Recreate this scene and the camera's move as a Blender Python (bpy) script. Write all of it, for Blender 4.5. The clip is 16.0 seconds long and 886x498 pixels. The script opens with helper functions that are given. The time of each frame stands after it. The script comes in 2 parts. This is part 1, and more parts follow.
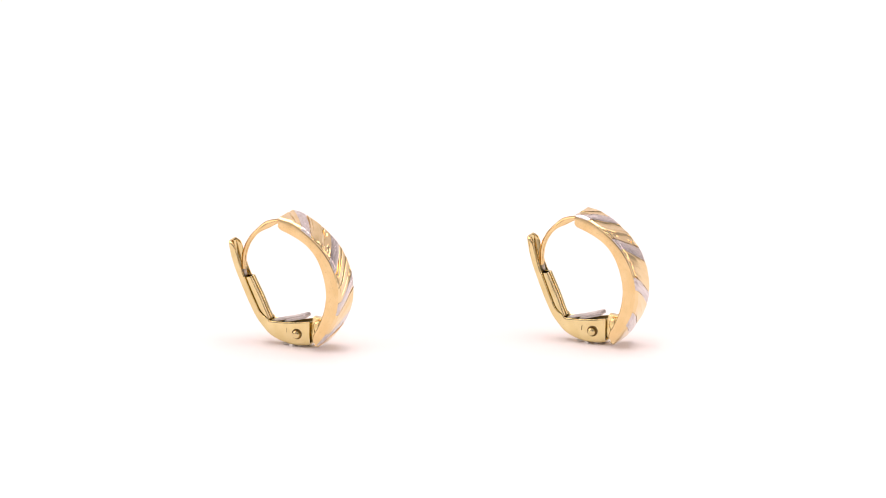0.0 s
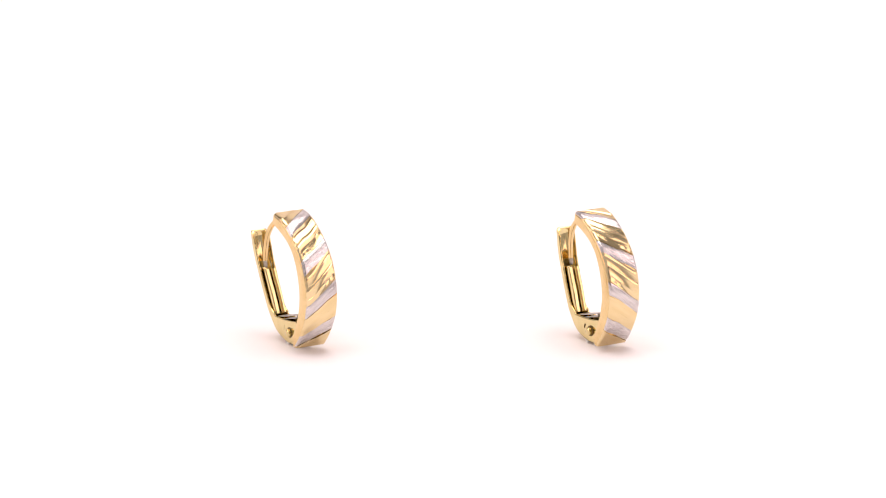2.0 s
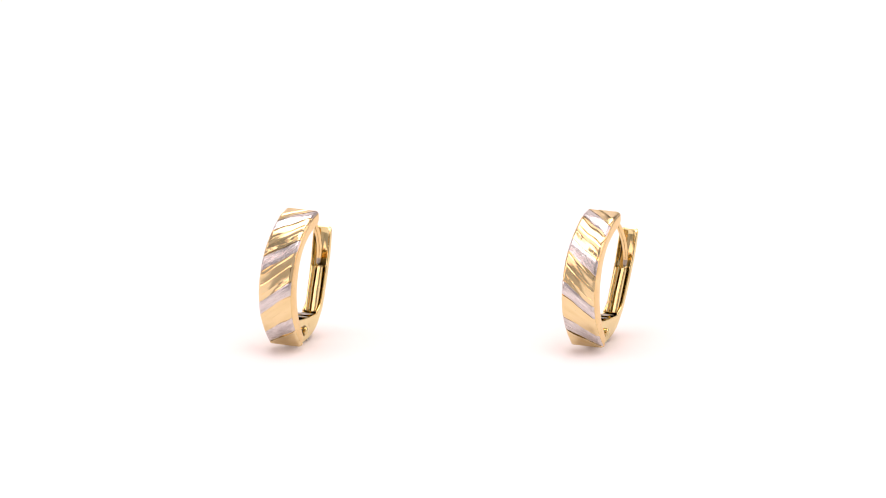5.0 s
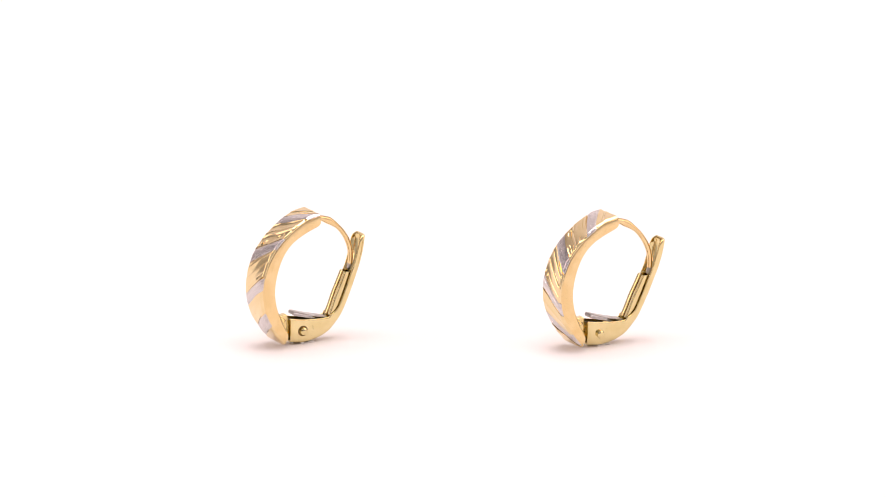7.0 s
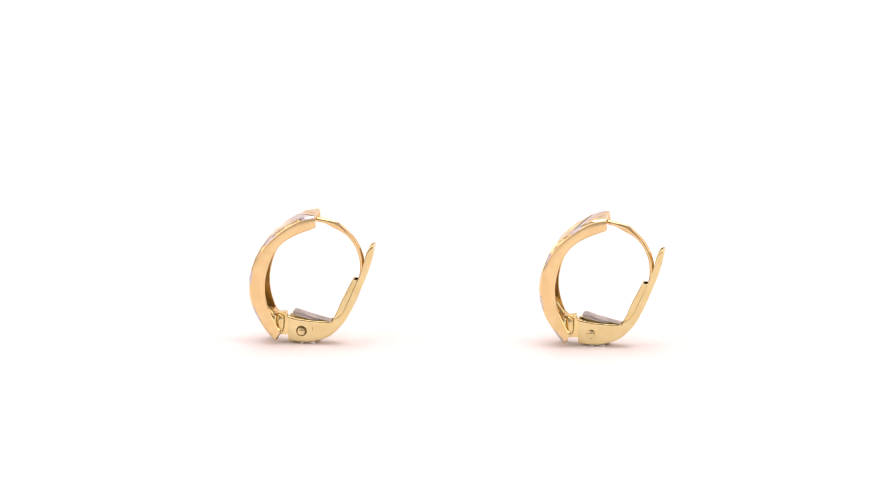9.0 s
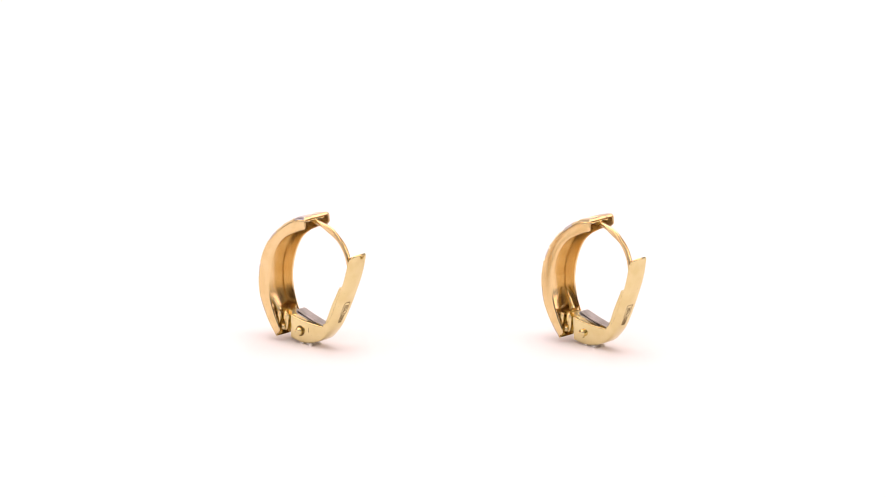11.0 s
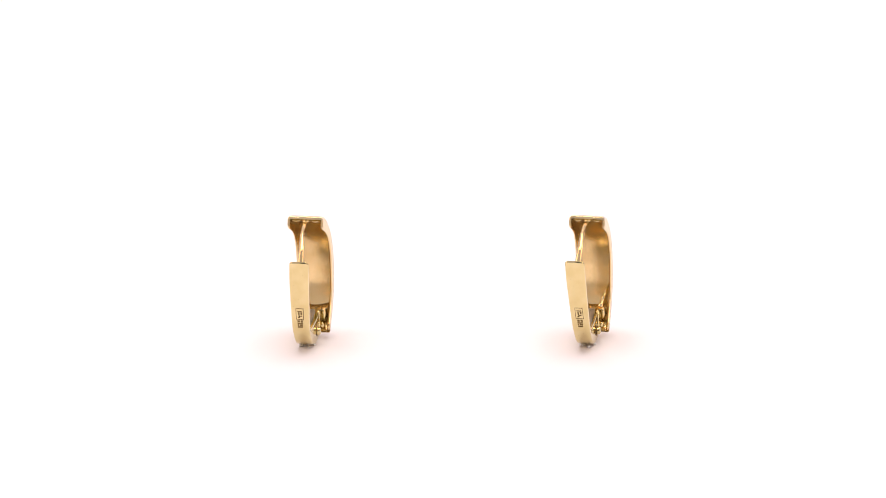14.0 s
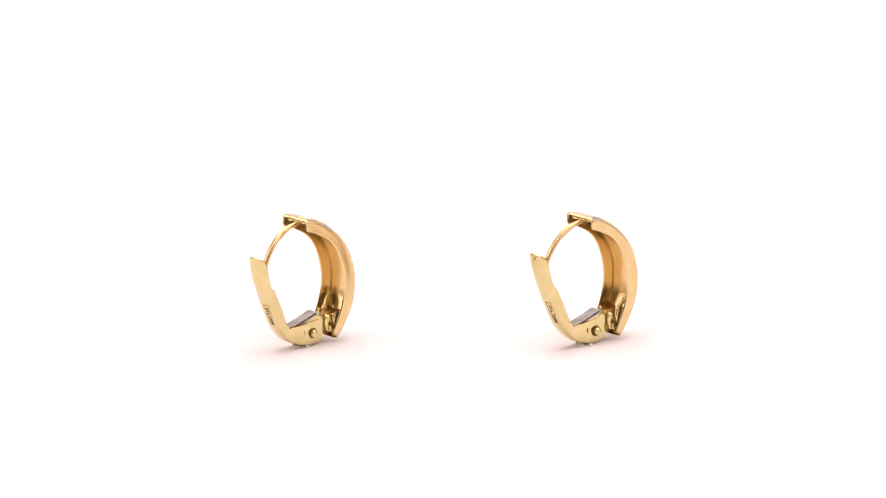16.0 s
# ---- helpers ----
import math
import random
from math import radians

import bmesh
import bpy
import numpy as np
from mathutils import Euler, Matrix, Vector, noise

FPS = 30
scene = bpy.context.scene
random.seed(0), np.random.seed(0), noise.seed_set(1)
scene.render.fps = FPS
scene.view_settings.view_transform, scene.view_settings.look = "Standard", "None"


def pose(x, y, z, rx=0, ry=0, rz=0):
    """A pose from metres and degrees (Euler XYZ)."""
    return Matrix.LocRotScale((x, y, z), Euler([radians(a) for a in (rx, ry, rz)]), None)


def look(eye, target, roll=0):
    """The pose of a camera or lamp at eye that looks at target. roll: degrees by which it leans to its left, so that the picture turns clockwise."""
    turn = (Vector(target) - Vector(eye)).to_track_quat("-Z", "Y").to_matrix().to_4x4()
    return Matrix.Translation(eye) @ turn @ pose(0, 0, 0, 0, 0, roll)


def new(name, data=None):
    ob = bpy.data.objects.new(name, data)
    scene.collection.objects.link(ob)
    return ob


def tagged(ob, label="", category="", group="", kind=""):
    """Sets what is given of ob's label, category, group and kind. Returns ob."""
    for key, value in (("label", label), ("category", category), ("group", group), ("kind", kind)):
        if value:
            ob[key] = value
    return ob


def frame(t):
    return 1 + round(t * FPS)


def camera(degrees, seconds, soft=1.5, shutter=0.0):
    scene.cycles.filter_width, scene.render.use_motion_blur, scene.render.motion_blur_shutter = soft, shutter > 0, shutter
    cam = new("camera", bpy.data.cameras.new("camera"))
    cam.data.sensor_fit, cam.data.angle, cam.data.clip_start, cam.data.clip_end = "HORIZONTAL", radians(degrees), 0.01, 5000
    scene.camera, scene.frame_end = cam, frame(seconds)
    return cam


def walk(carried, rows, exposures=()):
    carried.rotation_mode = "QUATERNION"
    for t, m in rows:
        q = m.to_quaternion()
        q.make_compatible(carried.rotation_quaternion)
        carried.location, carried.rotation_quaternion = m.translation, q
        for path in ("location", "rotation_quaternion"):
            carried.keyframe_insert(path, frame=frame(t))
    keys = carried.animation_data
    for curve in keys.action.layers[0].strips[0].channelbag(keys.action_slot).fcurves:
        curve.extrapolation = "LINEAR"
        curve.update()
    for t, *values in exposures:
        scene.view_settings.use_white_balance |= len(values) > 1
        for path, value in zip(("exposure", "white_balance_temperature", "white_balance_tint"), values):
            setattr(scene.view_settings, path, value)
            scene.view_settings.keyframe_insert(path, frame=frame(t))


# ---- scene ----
# A pair of gold lever-back earrings turning on a white paper sweep, filmed through a long lens.
CENTRE = Vector((0, 0, 0.00992))
ELEVATION, DISTANCE = radians(14.82), 0.700
EYE = CENTRE + DISTANCE * Vector((0, -math.cos(ELEVATION), math.sin(ELEVATION)))
cam = camera(7.324, 16.0, soft=0.9)
walk(cam, [(0.0, look(EYE, CENTRE)), (16.0, look(EYE, CENTRE))])

TURN = 18.300        # degrees a second, clockwise seen from above


# ---- light ----
world = bpy.data.worlds.new("world")
scene.world = world
world.use_nodes = True
world.node_tree.nodes["Background"].inputs["Color"].default_value = (1.0, 0.84, 0.83, 1)
world.node_tree.nodes["Background"].inputs["Strength"].default_value = 0.25


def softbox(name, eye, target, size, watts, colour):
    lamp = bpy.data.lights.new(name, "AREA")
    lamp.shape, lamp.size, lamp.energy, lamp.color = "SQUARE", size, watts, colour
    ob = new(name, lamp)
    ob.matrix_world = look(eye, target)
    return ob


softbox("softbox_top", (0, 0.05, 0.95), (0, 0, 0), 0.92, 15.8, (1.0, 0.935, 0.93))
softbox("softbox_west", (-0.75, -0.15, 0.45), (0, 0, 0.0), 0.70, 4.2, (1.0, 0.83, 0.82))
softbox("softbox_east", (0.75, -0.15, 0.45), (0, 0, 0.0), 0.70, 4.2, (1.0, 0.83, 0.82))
scene.view_settings.exposure = -0.88


# ---- materials ----
def node_material(name):
    m = bpy.data.materials.new(name)
    m.use_nodes = True
    t = m.node_tree
    return m, t, t.nodes["Principled BSDF"]


def noise_of(t, scale, detail=3.0, stretch=None):
    """Noise over the thing's own space; scale in cycles a metre."""
    co = t.nodes.new("ShaderNodeTexCoord")
    mp = t.nodes.new("ShaderNodeMapping")
    if stretch:
        mp.vector_type = "TEXTURE"
        mp.inputs["Rotation"].default_value = [radians(a) for a in stretch[1]]
        mp.inputs["Scale"].default_value = stretch[0]
    n = t.nodes.new("ShaderNodeTexNoise")
    n.inputs["Scale"].default_value = scale
    n.inputs["Detail"].default_value = detail
    t.links.new(co.outputs["Object"], mp.inputs["Vector"])
    t.links.new(mp.outputs["Vector"], n.inputs["Vector"])
    return n


def metal(name, light, dark, rough, relief, scale=900, fine=9000, stretch=None, brushed=False):
    """Polished or satin metal: two-scale colour, gloss and relief."""
    m, t, b = node_material(name)
    b.inputs["Metallic"].default_value = 1.0
    big, small = noise_of(t, scale, 2.0, stretch if brushed else None), noise_of(t, fine, 4.0, stretch)
    mix = t.nodes.new("ShaderNodeMix")
    mix.data_type = "RGBA"
    mix.inputs["A"].default_value, mix.inputs["B"].default_value = (*dark, 1), (*light, 1)
    ramp = t.nodes.new("ShaderNodeMapRange")
    ramp.inputs["From Min"].default_value, ramp.inputs["From Max"].default_value = 0.35, 0.65
    t.links.new(big.outputs["Fac"], ramp.inputs["Value"])
    t.links.new(ramp.outputs["Result"], mix.inputs["Factor"])
    t.links.new(mix.outputs["Result"], b.inputs["Base Color"])
    gloss = t.nodes.new("ShaderNodeMapRange")
    gloss.inputs["To Min"].default_value, gloss.inputs["To Max"].default_value = rough * 0.75, rough * 1.3
    t.links.new(small.outputs["Fac"], gloss.inputs["Value"])
    t.links.new(gloss.outputs["Result"], b.inputs["Roughness"])
    for tex, dist in ((big, relief * 4), (small, relief)):
        bump = t.nodes.new("ShaderNodeBump")
        bump.inputs["Strength"].default_value = 0.5
        bump.inputs["Distance"].default_value = dist
        t.links.new(tex.outputs["Fac"], bump.inputs["Height"])
        if b.inputs["Normal"].links:
            t.links.new(b.inputs["Normal"].links[0].from_socket, bump.inputs["Normal"])
        t.links.new(bump.outputs["Normal"], b.inputs["Normal"])
    return m


def paper(name, colour, rough=0.8):
    m, t, b = node_material(name)
    n = noise_of(t, 60, 4.0)
    mix = t.nodes.new("ShaderNodeMix")
    mix.data_type = "RGBA"
    mix.inputs["A"].default_value = (*[c * 0.985 for c in colour], 1)
    mix.inputs["B"].default_value = (*colour, 1)
    t.links.new(n.outputs["Fac"], mix.inputs["Factor"])
    t.links.new(mix.outputs["Result"], b.inputs["Base Color"])
    b.inputs["Roughness"].default_value = rough
    b.inputs["Specular IOR Level"].default_value = 0.2
    return m


GOLD = metal("yellow_gold_polished", (0.80, 0.615, 0.325), (0.755, 0.555, 0.27), 0.20, 2.5e-6)
GOLD_CUT = {k: metal("yellow_gold_diamond_cut", (0.81, 0.655, 0.38), (0.76, 0.60, 0.325), 0.15, 2.6e-6, 1800, 7000, ((1, 9, 1), (35 * k, 0, 0)), True) for k in (1, -1)}
GOLD_LEVER = metal("yellow_gold_lever", (0.75, 0.63, 0.335), (0.70, 0.57, 0.28), 0.10, 4.0e-6, 700)
GOLD_CAST = metal("yellow_gold_rough_cast", (0.86, 0.72, 0.38), (0.80, 0.62, 0.28), 0.24, 18.0e-6, 2500, 9000)
WHITE_GOLD = {k: metal("white_gold_satin", (0.71, 0.665, 0.66), (0.54, 0.50, 0.495), 0.26, 6.0e-6, 4600, 12000, ((1, 12, 1), (35 * k, 0, 0)), True) for k in (1, -1)}
STEEL = metal("grey_spring_steel", (0.52, 0.48, 0.45), (0.36, 0.33, 0.305), 0.30, 1.5e-6)
# Dark colour of the engraved marks, also painted as gap shade round the pins.
ENGRAVED_AND_GAP = metal("dark_engraving_and_gap_shade", (0.22, 0.14, 0.06), (0.14, 0.09, 0.035), 0.5, 2.0e-6)
# White paper with the pink of its shadows put into the base colour.
WHITE_PAPER = paper("white_seamless_paper", (0.91, 0.865, 0.862))
WHITE_CLOTH = paper("white_tent_cloth", (0.50, 0.495, 0.49))
GREY_WALL = paper("dark_grey_reflection_wall", (0.07, 0.07, 0.072))

PUTTY, _t, _b = node_material("clear_fixing_putty")
_b.inputs["Base Color"].default_value = (0.95, 0.93, 0.90, 1)
_b.inputs["Transmission Weight"].default_value = 0.15
_b.inputs["Roughness"].default_value = 0.25
_b.inputs["IOR"].default_value = 1.4


# ---- mesh helpers ----
MM = 0.001


def part(name, bm, material, parent=None, label="", sharp=32):
    """Links a bmesh, made in millimetres, as one mesh object under a thing or a part."""
    bmesh.ops.recalc_face_normals(bm, faces=bm.faces)
    for f in bm.faces:
        f.smooth = True
    for e in bm.edges:
        if len(e.link_faces) == 2 and e.calc_face_angle(0.0) > radians(sharp):
            e.smooth = False
    bmesh.ops.scale(bm, vec=(MM, MM, MM), verts=bm.verts)
    me = bpy.data.meshes.new(name)
    bm.to_mesh(me)
    bm.free()
    me.materials.append(material)
    ob = new(name, me)
    ob.parent = parent
    return tagged(ob, label)


def spline(points, n):
    """n + 1 points at even lengths on a smooth curve through the control points."""
    p = np.array(points, float)
    p = np.vstack([2 * p[0] - p[1], p, 2 * p[-1] - p[-2]])
    out = []
    for i in range(1, len(p) - 2):
        a, b, c, d = p[i - 1:i + 3]
        for k in range(24):
            t = k / 24
            out.append(0.5 * (2 * b + (c - a) * t + (2 * a - 5 * b + 4 * c - d) * t * t + (3 * b - a - 3 * c + d) * t ** 3))
    out = np.array(out + [p[-2]])
    s = np.concatenate([[0], np.cumsum(np.linalg.norm(np.diff(out, axis=0), axis=1))])
    at = np.linspace(0, s[-1], n + 1)
    return np.stack([np.interp(at, s, out[:, k]) for k in range(out.shape[1])], 1)


def loft(bm, rings, caps=True):
    """Skin closed rings of equal count into one closed body."""
    vs = [[bm.verts.new(p) for p in ring] for ring in rings]
    n = len(rings[0])
    for a, b in zip(vs, vs[1:]):
        for i in range(n):
            bm.faces.new((a[i], a[(i + 1) % n], b[(i + 1) % n], b[i]))
    if caps:
        for ring in (vs[0], vs[-1]):
            f = bm.faces.new(ring)
            f.normal_update()
            bmesh.ops.triangulate(bm, faces=[f])
    return bm


def slab(bm, corners, lo, hi, chamfer=0.04):
    """A plate from a profile in (u, z), between two widths, its rims chamfered."""
    c = np.array(corners, float)
    mid = c.mean(0)
    small = mid + (c - mid) * (1 - chamfer / max(0.2, np.abs(c - mid).max()))
    rings = [[(p[0], v, p[1]) for p in prof] for v, prof in
             ((lo, small), (lo + chamfer, c), (hi - chamfer, c), (hi, small))]
    return loft(bm, rings)


def tube(bm, path, sizes, n=12):
    """A bar along a path of (u, v, z); sizes: half thickness in the profile plane and across it."""
    rings = []
    for i, p in enumerate(path):
        d = Vector(path[min(i + 1, len(path) - 1)]) - Vector(path[max(i - 1, 0)])
        d.normalize()
        side = Vector((0, 1, 0))
        up = d.cross(side).normalized()
        side = up.cross(d)
        a, b = sizes[i]
        rings.append([Vector(p) + up * a * math.cos(k * math.tau / n) + side * b * math.sin(k * math.tau / n) for k in range(n)])
    return loft(bm, rings)


# ---- the white sweep and the tent round it ----
def paper_sweep():
    bm = bmesh.new()
    prof = [(-1000, 0), (-700, 0), (-200, 0), (0, 0), (200, 0), (420, 0)]
    prof += [(420 + 300 * math.sin(a), 300 - 300 * math.cos(a)) for a in np.linspace(0.12, math.pi / 2, 14)]
    prof += [(720, 1250)]
    rows = [[bm.verts.new((x, y, z)) for x in (-1000, -300, 0, 300, 1000)] for y, z in prof]
    low = [[bm.verts.new((x, y + (3 if z > 200 else 0), z - (3 if z < 400 else 0))) for x in (-1000, -300, 0, 300, 1000)] for y, z in prof]
    for grid in (rows, low):
        for a, b in zip(grid, grid[1:]):
            for i in range(4):
                bm.faces.new((a[i], a[i + 1], b[i + 1], b[i]))
    return tagged(part("floor", bm, WHITE_PAPER), "white seamless paper floor curving up into a backdrop", "floor", kind="structure")


def wall(name, size, at, material, label):
    bm = bmesh.new()
    bmesh.ops.create_cube(bm, size=1.0)
    bmesh.ops.scale(bm, vec=size, verts=bm.verts)
    bmesh.ops.translate(bm, vec=at, verts=bm.verts)
    return tagged(part(name, bm, material), label, "wall", kind="structure")


paper_sweep()
wall("wall_west", (20, 1780, 1300), (-1015, -120, 645), WHITE_CLOTH, "white translucent cloth side of a light tent")
wall("wall_east", (20, 1780, 1300), (1015, -120, 645), WHITE_CLOTH, "white translucent cloth side of a light tent")
# The south wall is unseen, added dark for the gold to mirror.
wall("wall_south", (2060, 20, 1300), (0, -1022, 645), GREY_WALL, "dark grey wall added unseen behind the camera for dark reflections")


def tent_front():
    """The tent's front cloth, out of view, its round lens opening widened for dark reflections."""
    hx, hz, r, y0, y1 = 0.0, 185.0, 140.0, -606.0, -598.0
    rim = []
    for a, b in (((-1000, 0), (1000, 0)), ((1000, 0), (1000, 1296)), ((1000, 1296), (-1000, 1296)), ((-1000, 1296), (-1000, 0))):
        rim += [(a[0] + (b[0] - a[0]) * k / 12, a[1] + (b[1] - a[1]) * k / 12) for k in range(12)]
    hole = []
    for x, z in rim:
        d = math.hypot(x - hx, z - hz)
        hole.append((hx + (x - hx) * r / d, hz + (z - hz) * r / d))
    rings = [[(x, y, z) for x, z in ring] for ring, y in ((rim, y0), (hole, y0), (hole, y1), (rim, y1), (rim, y0))]
    bm = loft(bmesh.new(), rings, caps=False)
    bmesh.ops.remove_doubles(bm, verts=bm.verts, dist=0.01)
    return tagged(part("wall_front", bm, WHITE_CLOTH), "white tent cloth with a round lens opening widened for dark reflections", "wall", kind="structure")


tent_front()
tagged(wall("ceiling", (2060, 1780, 20), (0, -120, 1306), WHITE_CLOTH, "white cloth roof of a light tent"), category="ceiling")


# ---- the earrings ----
# Profile plane: u runs towards the striped front, z up; v runs across the band. Millimetres.
FLOOR = -3.42
BAND_W = 1.795
OUTER = ((-1.42, 10.25), (0.32, 9.78), (2.56, 8.28), (4.15, 6.50), (5.03, 4.46), (5.27, 2.48), (4.92, 0.45), (3.85, -1.55), (2.72, -2.95))
INNER = ((-1.63, 9.05), (0.20, 8.33), (1.60, 7.50), (2.60, 6.35), (3.30, 4.75), (3.65, 2.90), (3.50, 1.20), (2.95, -0.40), (2.08, -2.05))
SLANT = 0.70
# Small steep cuts: middle along the front, across it, and slope.
POCKETS = ((5.42, -1.32, -0.52), (5.44, -0.75, -0.44), (5.05, 1.00, -0.34), (9.95, 0.70, 0.18), (9.95, 1.20, 0.24))
# Diagonal cuts down the front, at the middle of the band: where each begins, and whether it is white gold.
CUTS = ((-2.2, 0), (1.30, 1), (2.75, 0), (5.80, 1), (7.35, 0), (10.40, 1), (11.80, 0), (14.20, 1), (15.90, 0), (19.4, 0))
# Facets of each stripe from the top: share where it begins and ends, height at each end.
FACETS = (((0, 0.72, 0.02, 0.05), (0.72, 0.80, 0.06, -0.03), (0.80, 1, 0.0, 0.04)),
          ((0, 0.48, 0.02, 0.055), (0.48, 1, 0.05, -0.01)),
          ((0, 0.15, 0.055, -0.04), (0.15, 0.38, -0.01, 0.03), (0.38, 0.54, 0.04, 0.055), (0.54, 0.68, 0.07, -0.04), (0.68, 1, 0.0, 0.05)),
          ((0, 0.44, -0.02, 0.05), (0.44, 1, 0.05, -0.03)),
          ((0, 0.14, 0.03, 0.02), (0.14, 0.40, 0.075, -0.03), (0.40, 0.50, -0.03, 0.02), (0.50, 0.80, 0.045, 0.0), (0.80, 1, 0.02, 0.04)),
          ((0, 0.36, -0.04, 0.03), (0.36, 1, 0.03, -0.02)),
          ((0, 0.52, 0.02, 0.06), (0.52, 1, 0.05, 0.02)),
          ((0, 0.60, -0.03, 0.04), (0.60, 1, 0.04, -0.02)),
          ((0, 0.2, 0.05, 0.0), (0.2, 1, 0.01, 0.05)))


def band_body(parent):
    """The hollow hoop: front plate with two side walls, open at the back."""
    n = 72
    outer, inner = spline(OUTER, n), spline(INNER, n)
    bm, rings = bmesh.new(), []
    w, wall_t, c = BAND_W, 0.20, 0.08
    for at, (o, i) in enumerate(zip(outer, inner)):
        d = np.linalg.norm(i - o)
        k = (i - o) / d
        d -= {0: 0.16, 1: 0.03}.get(min(at, n - at), 0.0)
        sec = [(-w + 0.32, 0.10), (w - 0.32, 0.10), (w - 0.10, 0.17), (w - 0.025, 0.24), (w + 0.015, 0.36), (w + 0.015, d - c - 0.1), (w, d - c), (w - c, d), (w - wall_t + c, d), (w - wall_t, d - c),
               (w - wall_t, 0.36), (w - wall_t - 0.03, 0.21), (w - wall_t - 0.09, 0.20), (w - wall_t - 0.17, 0.26),
               (-w + wall_t + 0.17, 0.26), (-w + wall_t + 0.09, 0.20), (-w + wall_t + 0.03, 0.21), (-w + wall_t, 0.36),
               (-w + wall_t, d - c), (-w + wall_t - c, d), (-w + c, d), (-w, d - c), (-w - 0.015, d - c - 0.1), (-w - 0.015, 0.36), (-w + 0.025, 0.24), (-w + 0.10, 0.17)]
        rings.append([(o[0] + k[0] * q, v, o[1] + k[1] * q) for v, q in sec])
    loft(bm, rings)
    return part("band", bm, GOLD, parent, "polished yellow gold hollow hoop band", 30)


def front_cuts(band, sign):
    """The diamond-cut diagonal stripes on the front plate, each a mesh of its own with raised and sunk facets."""
    rnd = random.Random(11)
    curve = spline(OUTER, 400)
    inward = spline(INNER, 400) - curve
    inward /= np.linalg.norm(inward, axis=1)[:, None]
    tang = np.gradient(curve, axis=0)
    tang /= np.linalg.norm(tang, axis=1)[:, None]
    normal = np.stack([-tang[:, 1], tang[:, 0]], 1)
    normal *= np.sign((normal * -inward).sum(1))[:, None]
    length = np.linalg.norm(np.diff(curve, axis=0), axis=1).sum()
    w = BAND_W - 0.02
    for (qa, white), (qb, _), cut in zip(CUTS, CUTS[1:], FACETS):
        qa, qb = qa + 0.018, qb - 0.018        # a fine groove between the stripes
        facets = [(qa + a * (qb - qa), qa + b * (qb - qa), ha, hb) for a, b, ha, hb in cut]
        bm = bmesh.new()
        nv, rows = 44, []
        phase = rnd.uniform(0, 6)
        for a, b, ha, hb in facets:
            steps = max(4, int((b - a) / 0.05))
            twist = rnd.uniform(-0.02, 0.02)
            reach = rnd.uniform(-1.2, 1.2)
            for k in range(steps + 1):
                f = k / steps
                q = a + (b - a) * (0.01 + 0.98 * f)
                row = []
                for j in range(-2, nv + 3):
                    v = -w + 2 * w * min(max(j, 0), nv) / nv
                    over = max(-j, j - nv, 0)
                    wob = 0.09 * math.sin(1.3 * v + phase) + 0.03 * math.sin(3.1 * v + 2 * phase)
                    s = q - SLANT * v + wob
                    past = max(-s, s - length, 0.0)        # beyond the band's end the plate turns down
                    s = min(max(s, 0.0), length)
                    h = ha + (hb - ha) * f + (0.02 * math.sin(math.pi * f) if white else -0.022 * math.sin(math.pi * f))
                    h += twist * (f - 0.5) * (v - reach)
                    h += 0.006 * math.sin(2.2 * v + phase + 3 * f)
                    for centre, side, tip in POCKETS:
                        mask = max(0.0, 1 - (abs(q - centre) / 0.24) ** 6) * max(0.0, 1 - (abs(v - side) / 0.30) ** 6)
                        h += (tip * (q - centre - SLANT * (v - side)) - 0.02) * mask
                    edge = min(1.0, (w - abs(v)) / 0.26)
                    h = h * edge - 0.15 * (1 - edge) ** 1.8
                    if over:
                        v, h = math.copysign(BAND_W - 0.004 - 0.03 * over, v), -0.15 - 0.09 * over
                    i = s / length * 400
                    i0 = min(int(i), 399)
                    p = curve[i0] + (curve[i0 + 1] - curve[i0]) * (i - i0)
                    turn = min(past, 0.26)
                    p = p + normal[i0] * (h - turn) + tang[i0] * (0.05 if s > 1 else -0.05) * math.sin(turn * 6.0)
                    row.append((p[0], sign * v, p[1], s, past))
                rows.append(row)
        # a lip that goes down into the plate along the first and last line
        def sunk(row):
            out = []
            for u, v, z, s, past in row:
                i0 = min(int(s / length * 400), 399)
                out.append((u - normal[i0][0] * 0.16, v, z - normal[i0][1] * 0.16, s, past))
            return out
        rows = [sunk(rows[0])] + rows + [sunk(rows[-1])]
        verts = [[bm.verts.new(p[:3]) for p in row] for row in rows]
        for r in range(len(rows) - 1):
            for j in range(nv + 4):
                if min(rows[r][j][4], rows[r][j + 1][4], rows[r + 1][j + 1][4], rows[r + 1][j][4]) > 0.26:
                    continue
                bm.faces.new((verts[r][j], verts[r][j + 1], verts[r + 1][j + 1], verts[r + 1][j]))
        bmesh.ops.delete(bm, geom=[v for v in bm.verts if not v.link_faces], context="VERTS")
        bmesh.ops.remove_doubles(bm, verts=bm.verts, dist=0.0005)
        name, mat, label = (("white_stripe", WHITE_GOLD[sign], "satin white gold diagonal stripe") if white else
                            ("yellow_stripe", GOLD_CUT[sign], "bright diamond-cut yellow gold stripe"))
        part(name, bm, mat, band, label, 34 if qa < 0 or qb > 16 else 12)


def lean(z, sign):
    """The lever stands a little askew, more so on the mirrored earring: sideways shift at a height."""
    ramp = min(1.0, max(0.0, (z + 1.0) / 8.0))
    foot = min(1.0, max(0.0, (z + 3.0) / 2.0))
    return -0.33 * ramp if sign > 0 else 0.10 * foot + 0.36 * ramp


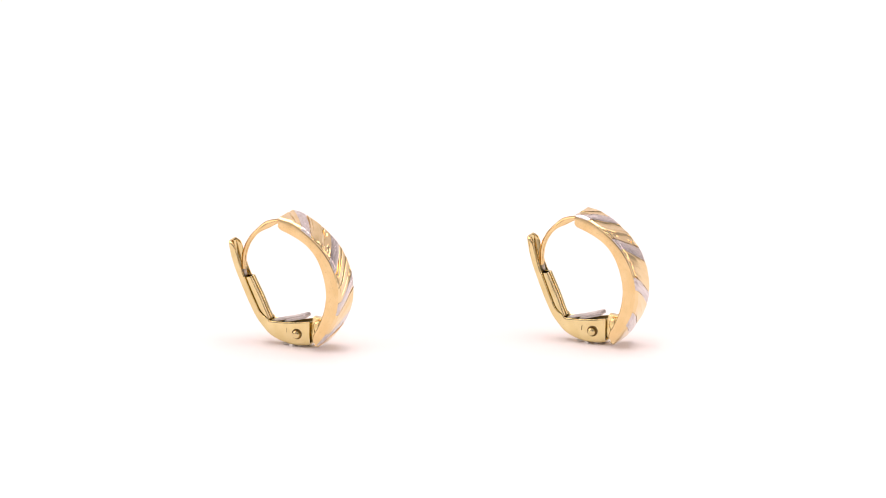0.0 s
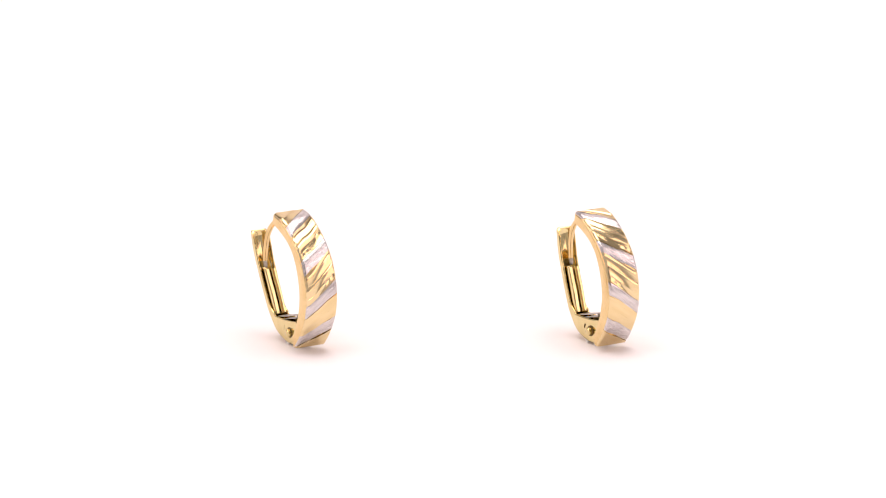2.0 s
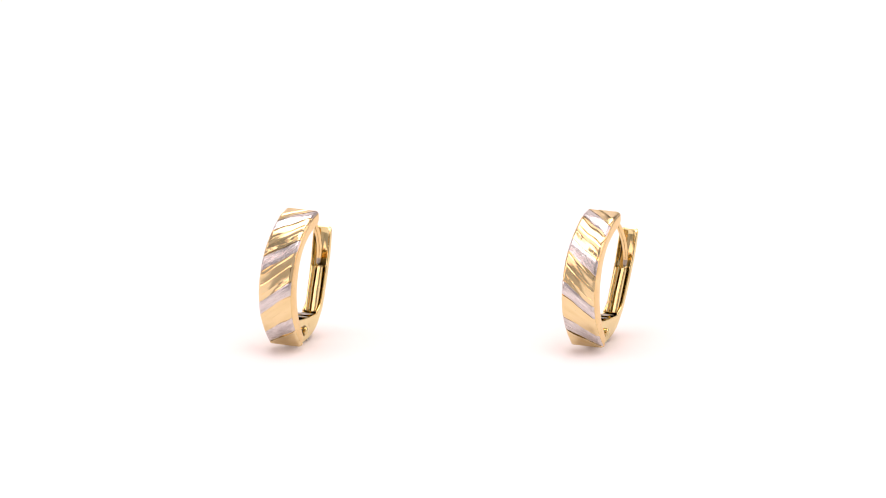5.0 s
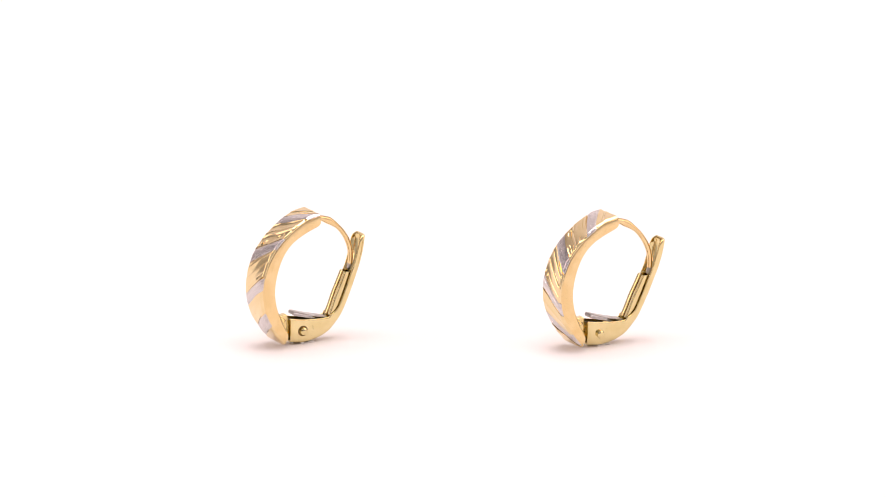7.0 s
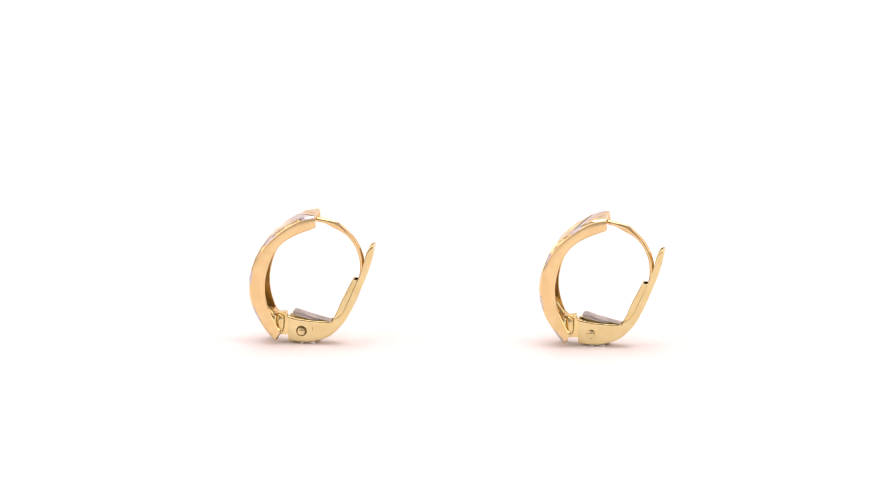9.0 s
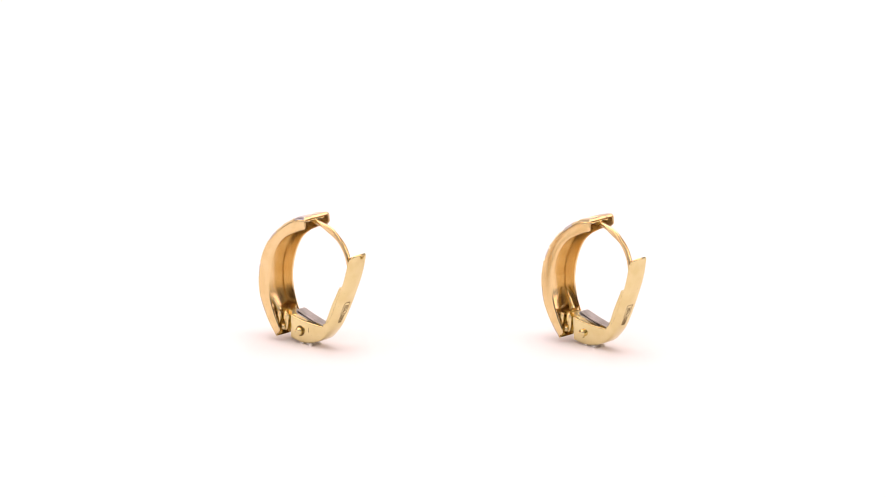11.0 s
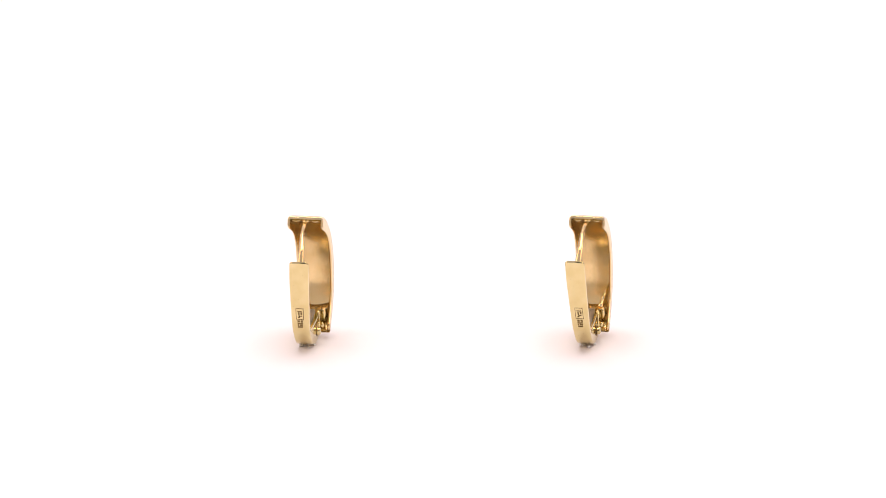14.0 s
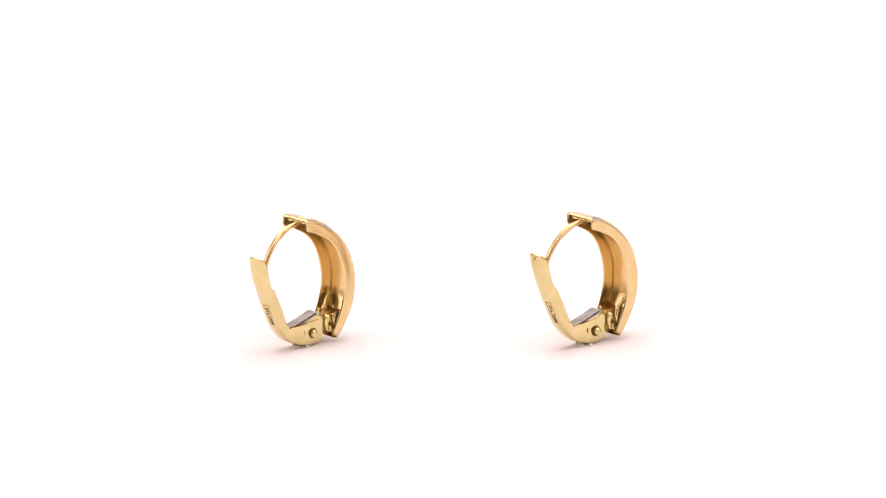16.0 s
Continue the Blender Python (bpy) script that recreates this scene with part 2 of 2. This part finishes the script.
def lever_arm(parent, sign):
    """The spring-loaded lever: a U of sheet gold whose side walls step down near the tip."""
    stations = ((1.40, -3.08, 1.42, -0.58), (0.70, -3.22, 0.40, -0.78), (-0.20, -3.27, -0.70, -0.91), (-1.20, -3.12, -1.80, -0.97),
                (-2.10, -2.86, -2.60, -0.99), (-3.00, -2.40, -3.05, -0.96), (-3.75, -1.68, -3.13, -0.86), (-4.38, -0.92, -3.22, -0.62),
                (-4.88, -0.02, -3.48, -0.08), (-5.46, 1.20, -4.05, 1.28), (-5.97, 2.40, -4.66, 2.50), (-6.33, 3.30, -5.08, 3.38),
                (-6.36, 3.38, -5.12, 3.44), (-6.38, 3.42, -5.66, 3.45), (-6.72, 4.30, -5.98, 4.20), (-7.05, 5.40, -6.30, 5.30), (-7.26, 6.40, -6.58, 6.30), (-7.32, 6.86, -6.74, 6.66),
                (-7.32, 7.02, -6.83, 6.80), (-7.29, 7.10, -6.90, 6.88))
    stations = [tuple(q) for q in spline(stations[:12], 33)] + list(stations[12:])
    bm, rings = bmesh.new(), []
    for ou, oz, iu, iz in stations:
        o, i = np.array((ou, oz)), np.array((iu, iz))
        d = np.linalg.norm(i - o)
        k = (i - o) / d
        if ou < -3.75:
            d = min(d, np.interp(oz, (-1.68, -0.92, -0.02, 1.2, 3.4), (1.6, 1.05, 0.80, 0.76, 0.74)))
        w = 0.84 + 0.13 * min(1, max(0, (oz + 2) / 7))
        w -= 0.05 * (oz > 7.0) + 0.10 * (oz > 7.05)
        t, c = 0.17, 0.05
        r = 0.20
        sec = [(-w + r, 0), (w - r, 0), (w - 0.3 * r, 0.3 * r), (w, r), (w + 0.010, r + 0.10), (w + 0.022, 0.5 * d), (w + 0.008, d - c - 0.10), (w, d - c), (w - c, d), (w - t + c, d), (w - t, d - c), (w - t, t + 0.1),
               (w - t - 0.1, t), (-w + t + 0.1, t), (-w + t, t + 0.1), (-w + t, d - c), (-w + t - c, d), (-w + c, d), (-w, d - c), (-w - 0.008, d - c - 0.10), (-w - 0.022, 0.5 * d), (-w - 0.010, r + 0.10), (-w, r), (-w + 0.3 * r, 0.3 * r)]
        rings.append([(o[0] + k[0] * q, v + lean(o[1] + k[1] * q, sign), o[1] + k[1] * q) for v, q in sec])
    loft(bm, rings)
    lever = part("lever", bm, GOLD_LEVER, parent, "yellow gold hinged lever of folded sheet", 48)
    # a narrower folded sheath set into the lower arm, with a slit along its middle
    for side in (-1, 1):
        bm = bmesh.new()
        rings = []
        for ou, oz, iu, iz in [st for st in stations[:34] if st[0] < -3.7]:
            k = np.array((iu - ou, iz - oz))
            k /= np.linalg.norm(k)
            ring = []
            for v, q in ((0.62, -1.0), (0.62, -0.09), (0.59, -0.02), (0.52, 0.0), (0.15, -0.03), (0.09, -0.08), (0.09, -0.18), (0.47, -0.15), (0.47, -1.0)):
                ring.append((iu + k[0] * q, side * v + lean(iz, sign), iz + k[1] * q))
            rings.append(ring)
        loft(bm, rings)
        part("sheath", bm, GOLD_LEVER, lever, sharp=60)
    # domed hinge pin; a dark ring paints the shade of its countersunk gap
    for side in (-1, 1):
        bm = bmesh.new()
        rings = []
        for r, v in ((0.30, 0.60), (0.40, 0.80), (0.41, 1.08), (0.38, 1.18), (0.28, 1.26), (0.13, 1.295), (0.03, 1.30)):
            rings.append([(0.05 + r * math.cos(a), side * v, -2.03 + r * math.sin(a)) for a in np.linspace(0, math.tau, 20, endpoint=False)])
        loft(bm, rings)
        part("hinge_pin", bm, GOLD_LEVER, lever, "domed gold hinge pin head")
        bm = bmesh.new()
        rings = []
        for r, v in ((0.40, 0.84), (0.55, 0.84), (0.55, 0.872), (0.50, 0.882), (0.41, 0.87)):
            rings.append([(0.05 + r * math.cos(a), side * v, -2.03 + r * math.sin(a)) for a in np.linspace(0, math.tau, 24, endpoint=False)])
        loft(bm, rings, caps=False)
        part("pin_gap_shade", bm, ENGRAVED_AND_GAP, lever, "dark ring painted as the shade in the gap round the pin")
    # a short engraved tick behind each pin
    for side in (-1, 1):
        bm = bmesh.new()
        slab(bm, ((-1.11, -1.55), (-1.08, -1.55), (-1.11, -2.0), (-1.14, -2.0)), min(side * 0.80, side * 0.868), max(side * 0.80, side * 0.868), 0.004)
        part("tick", bm, ENGRAVED_AND_GAP, lever, "fine engraved tick")
    hallmark(lever, stations, sign)
    return lever


def hallmark(lever, stations, sign):
    """Two stamps on the outside of the lever: a framed mark and a barred oval, worn past reading."""
    line = np.array([st[:2] for st in stations[:34] if st[0] < -2.0 and st[1] < 2.45][::-1])
    run = np.concatenate([[0], np.cumsum(np.linalg.norm(np.diff(line, axis=0), axis=1))])
    def at(s, v, h):
        p = np.array([np.interp(s, run, line[:, k]) for k in (0, 1)])
        q = np.array([np.interp(s + 0.05, run, line[:, k]) for k in (0, 1)])
        d = (q - p) / np.linalg.norm(q - p)
        p = p + np.array((d[1], -d[0])) * h
        return (p[0], v + lean(p[1], sign), p[1])
    def bar(bm, s0, s1, v0, v1):
        steps = max(1, int((s1 - s0) / 0.25))
        loft(bm, [[at(q, v0, -0.04), at(q, v0, 0.010), at(q, v1, 0.010), at(q, v1, -0.04)] for q in np.linspace(s0, s1, steps + 1)])
    bm = bmesh.new()
    for s0, s1, v0, v1 in ((0.60, 0.67, -0.40, 0.40), (1.98, 2.05, -0.40, 0.40), (0.67, 1.98, -0.40, -0.35), (0.67, 1.98, 0.35, 0.40),
                           (0.95, 1.06, -0.22, 0.24), (1.10, 1.42, -0.24, -0.08), (1.12, 1.50, 0.02, 0.16), (1.55, 1.66, -0.22, 0.10), (1.66, 1.82, 0.0, 0.2)):
        bar(bm, s0, s1, v0, v1)
    part("hallmark", bm, ENGRAVED_AND_GAP, lever, "framed stamp with dark engraved bars")
    bm = bmesh.new()
    for s0, s1, v0, v1 in ((2.16, 2.42, -0.27, -0.05), (2.16, 2.42, 0.03, 0.27), (2.49, 2.65, -0.28, 0.28), (2.71, 2.89, -0.28, 0.05), (2.71, 2.89, 0.11, 0.28), (2.96, 3.13, -0.25, 0.25)):
        bar(bm, s0, s1, v0, v1)
    part("hallmark", bm, ENGRAVED_AND_GAP, lever, "dark engraved bars of a worn stamp")


def ear_wire(parent, sign):
    path = spline(((-1.05, 9.62), (-1.60, 9.50), (-2.60, 9.27), (-3.78, 8.70), (-4.78, 7.88), (-5.47, 6.93), (-5.90, 5.85), (-6.05, 4.78), (-6.02, 4.05)), 48)
    pts, sizes = [], []
    for k, (u, z) in enumerate(path):
        f = k / 48
        flat = max(0.0, 1 - ((f - 0.30) / 0.13) ** 2)
        pts.append((u, lean(7.0, sign) * f + 0.05 * math.sin(9 * f), z))
        dent = 0.009 * math.sin(47 * f) * (0.12 < f < 0.7)
        sizes.append((0.25 + 0.12 * flat + dent, 0.30 - 0.08 * flat - dent))
    wire = part("ear_wire", tube(bmesh.new(), pts, sizes, 14), GOLD, parent, "curved polished gold ear wire", 40)
    tip = [(u, lean(7.0, sign) + 0.02, z) for u, z in ((-6.02, 4.12), (-5.96, 3.80), (-5.86, 3.50), (-5.80, 3.36))]
    part("wire_tip", tube(bmesh.new(), tip, [(0.23, 0.23), (0.24, 0.24), (0.21, 0.21), (0.10, 0.10)], 12), STEEL, wire, "bright grey rounded end of the wire")
    # oval stamp on the flattened stretch
    c = path[15]
    d = path[17] - path[13]
    d /= np.linalg.norm(d)
    nrm = np.array((-d[1], d[0]))
    bm = bmesh.new()
    v0 = pts[15][1]
    for side in (-1, 1):
        rings = []
        for r, h in ((1.0, 0.150), (1.0, 0.195), (0.78, 0.195), (0.78, 0.150)):
            rings.append([(c[0] + d[0] * 0.42 * r * math.cos(a) + nrm[0] * 0.20 * r * math.sin(a), v0 + side * h,
                           c[1] + d[1] * 0.42 * r * math.cos(a) + nrm[1] * 0.20 * r * math.sin(a)) for a in np.linspace(0, math.tau, 20, endpoint=False)])
        loft(bm, rings, caps=False)
    part("hallmark", bm, GOLD, wire, "small oval stamp on the wire")
    # solder fillets under the hoop's upper end
    for du, dv, ru, rv, rz in ((0.0, 0.0, 0.55, 0.42, 0.24), (-0.15, 0.95, 0.30, 0.45, 0.13), (-0.12, -1.0, 0.32, 0.42, 0.12)):
        bm = bmesh.new()
        bmesh.ops.create_uvsphere(bm, u_segments=18, v_segments=10, radius=1.0)
        for v in bm.verts:
            x, y, z = v.co
            v.co = (-1.0 + du + ru * x, dv + rv * y, 9.78 + rz * z + 0.04 * math.sin(5 * y + 3 * x))
        part("solder_fillet", bm, GOLD_CAST, wire)
    return wire


def knuckle(parent, sign):
    """The cast hinge block inside the hoop's lower end, with its shoulder and rib."""
    bm = bmesh.new()
    slab(bm, ((0.0, -2.50), (2.20, -2.62), (2.95, -1.90), (3.55, -0.70), (3.30, -0.42), (1.65, -0.22), (1.55, -0.70), (0.0, -1.2)), -0.42, 0.42, 0.06)
    block = part("hinge_knuckle", bm, GOLD_CAST, parent, "rough cast gold hinge block")
    # polished lip that closes the hollow above the hinge
    bm, rings = bmesh.new(), []
    for v in np.linspace(-1.50, 1.50, 21):
        k = (v / 1.5) ** 2
        u, z, h = 2.55 + 0.42 * k, -0.62 + 0.26 * k, 0.10 - 0.02 * k
        rings.append([(u + 1.3, v, z + 0.30), (u + 0.55, v, z + 0.14), (u + 0.10, v, z + h), (u - 0.08, v, z + 0.5 * h), (u - 0.10, v, z - 0.4 * h), (u, v, z - h), (u + 0.5, v, z - 0.16), (u + 1.3, v, z - 0.10)])
    loft(bm, rings)
    part("lip", bm, GOLD, block, "polished gold lip", 60)
    # a crinkled ridge that tapers up the inside of one wall
    path, sizes = [], []
    for f in np.linspace(0, 1, 15):
        path.append((3.15 + 1.25 * f + 0.25 * f * f, sign * (0.78 + 0.52 * f), -0.45 + 1.95 * f))
        k = (1 - f) ** 0.7
        sizes.append((0.07 + 0.25 * k + 0.04 * math.sin(17 * f), 0.07 + 0.22 * k + 0.03 * math.sin(13 * f + 1)))
    part("rib", tube(bmesh.new(), path, sizes, 12), GOLD_CAST, block, sharp=60)
    # lumps of casting on each side of the block
    for side in (-1, 1):
        for u, v, z, ru, rv, rz in ((2.45, 0.66, -1.45, 0.62, 0.27, 1.02), (2.95, 1.12, -1.05, 0.42, 0.27, 0.70), (2.45, 1.02, -2.05, 0.32, 0.24, 0.30)):
            bm = bmesh.new()
            bmesh.ops.create_icosphere(bm, subdivisions=3, radius=1.0)
            for p in bm.verts:
                k = 1 + 0.22 * noise.noise(p.co * 1.6 + Vector((u * 5, side * v * 3, z)))
                p.co = (u + p.co.x * ru * k - 0.25 * p.co.z * ru, side * (v + p.co.y * rv * k), z + p.co.z * rz * k)
            part("cheek", bm, GOLD_CAST, block, sharp=80)
    return block


def leaf_spring(parent):
    """A grey steel strip folded back on itself inside the lever's foot."""
    line = spline(((-2.9, -1.06), (-1.6, -0.74), (-0.4, -0.42), (0.74, -0.06), (0.93, -0.19), (0.80, -0.36), (-0.4, -0.70), (-1.6, -1.05)), 44)
    bm, rings = bmesh.new(), []
    for i, p in enumerate(line):
        d = line[min(i + 1, 44)] - line[max(i - 1, 0)]
        d /= np.linalg.norm(d)
        n = np.array((-d[1], d[0])) * 0.065
        rings.append([(p[0] + n[0], -0.52, p[1] + n[1]), (p[0] + n[0], 0.52, p[1] + n[1]), (p[0] - n[0], 0.52, p[1] - n[1]), (p[0] - n[0], -0.52, p[1] - n[1])])
    loft(bm, rings)
    return part("leaf_spring", bm, STEEL, parent, "grey steel leaf spring in the hinge", 50)


def putty(parent, sign):
    """Clear fixing putty pressed under the lever."""
    for u, v, r in ((-0.9, 0.40, 0.26), (0.30, -0.35, 0.22), (-1.5, -0.30, 0.20), (0.0, 0.62, 0.16), (-0.6, -0.72, 0.16), (-1.2, 0.66, 0.12), (0.9, 0.1, 0.14)):
        bm = bmesh.new()
        bmesh.ops.create_icosphere(bm, subdivisions=2, radius=1.0)
        for p in bm.verts:
            k = 1 + 0.55 * noise.noise(p.co * 1.5 + Vector((u * 9, v * 7, sign)))
            p.co = (u + p.co.x * r * 1.5 * k, v + p.co.y * r * k, max(FLOOR + 0.004, FLOOR + 0.10 + p.co.z * 0.15 * k))
        part("putty_blob", bm, PUTTY, parent, "clear sticky putty lump")


def earring(sign, across, label):
    """One earring; sign mirrors the slant of the stripes and the lean of the lever."""
    root = tagged(new("earring"), label, "earring", "pair of earrings")
    band = band_body(root)
    front_cuts(band, sign)
    lever_arm(root, sign)
    ear_wire(root, sign)
    knuckle(root, sign)
    leaf_spring(root)
    putty(root, sign)
    for ob in root.children:
        ob.location = (0, across * MM, -FLOOR * MM)
    return root


LEFT = earring(1, -0.63, "gold lever-back hoop earring with rising white gold diagonal stripes")
RIGHT = earring(-1, 0.49, "gold lever-back hoop earring with mirrored white gold diagonal stripes")


def motions():
    for ob, x, y, start in ((LEFT, -14.271, -0.016, 67.30), (RIGHT, 15.230, 0.015, 67.10)):
        rows = []
        for k in range(33):
            t = 0.5 * k
            rows.append((t, pose(x * MM, y * MM, 0, 0, 0, -90 - (TURN * t - start))))
        walk(ob, rows)


motions()
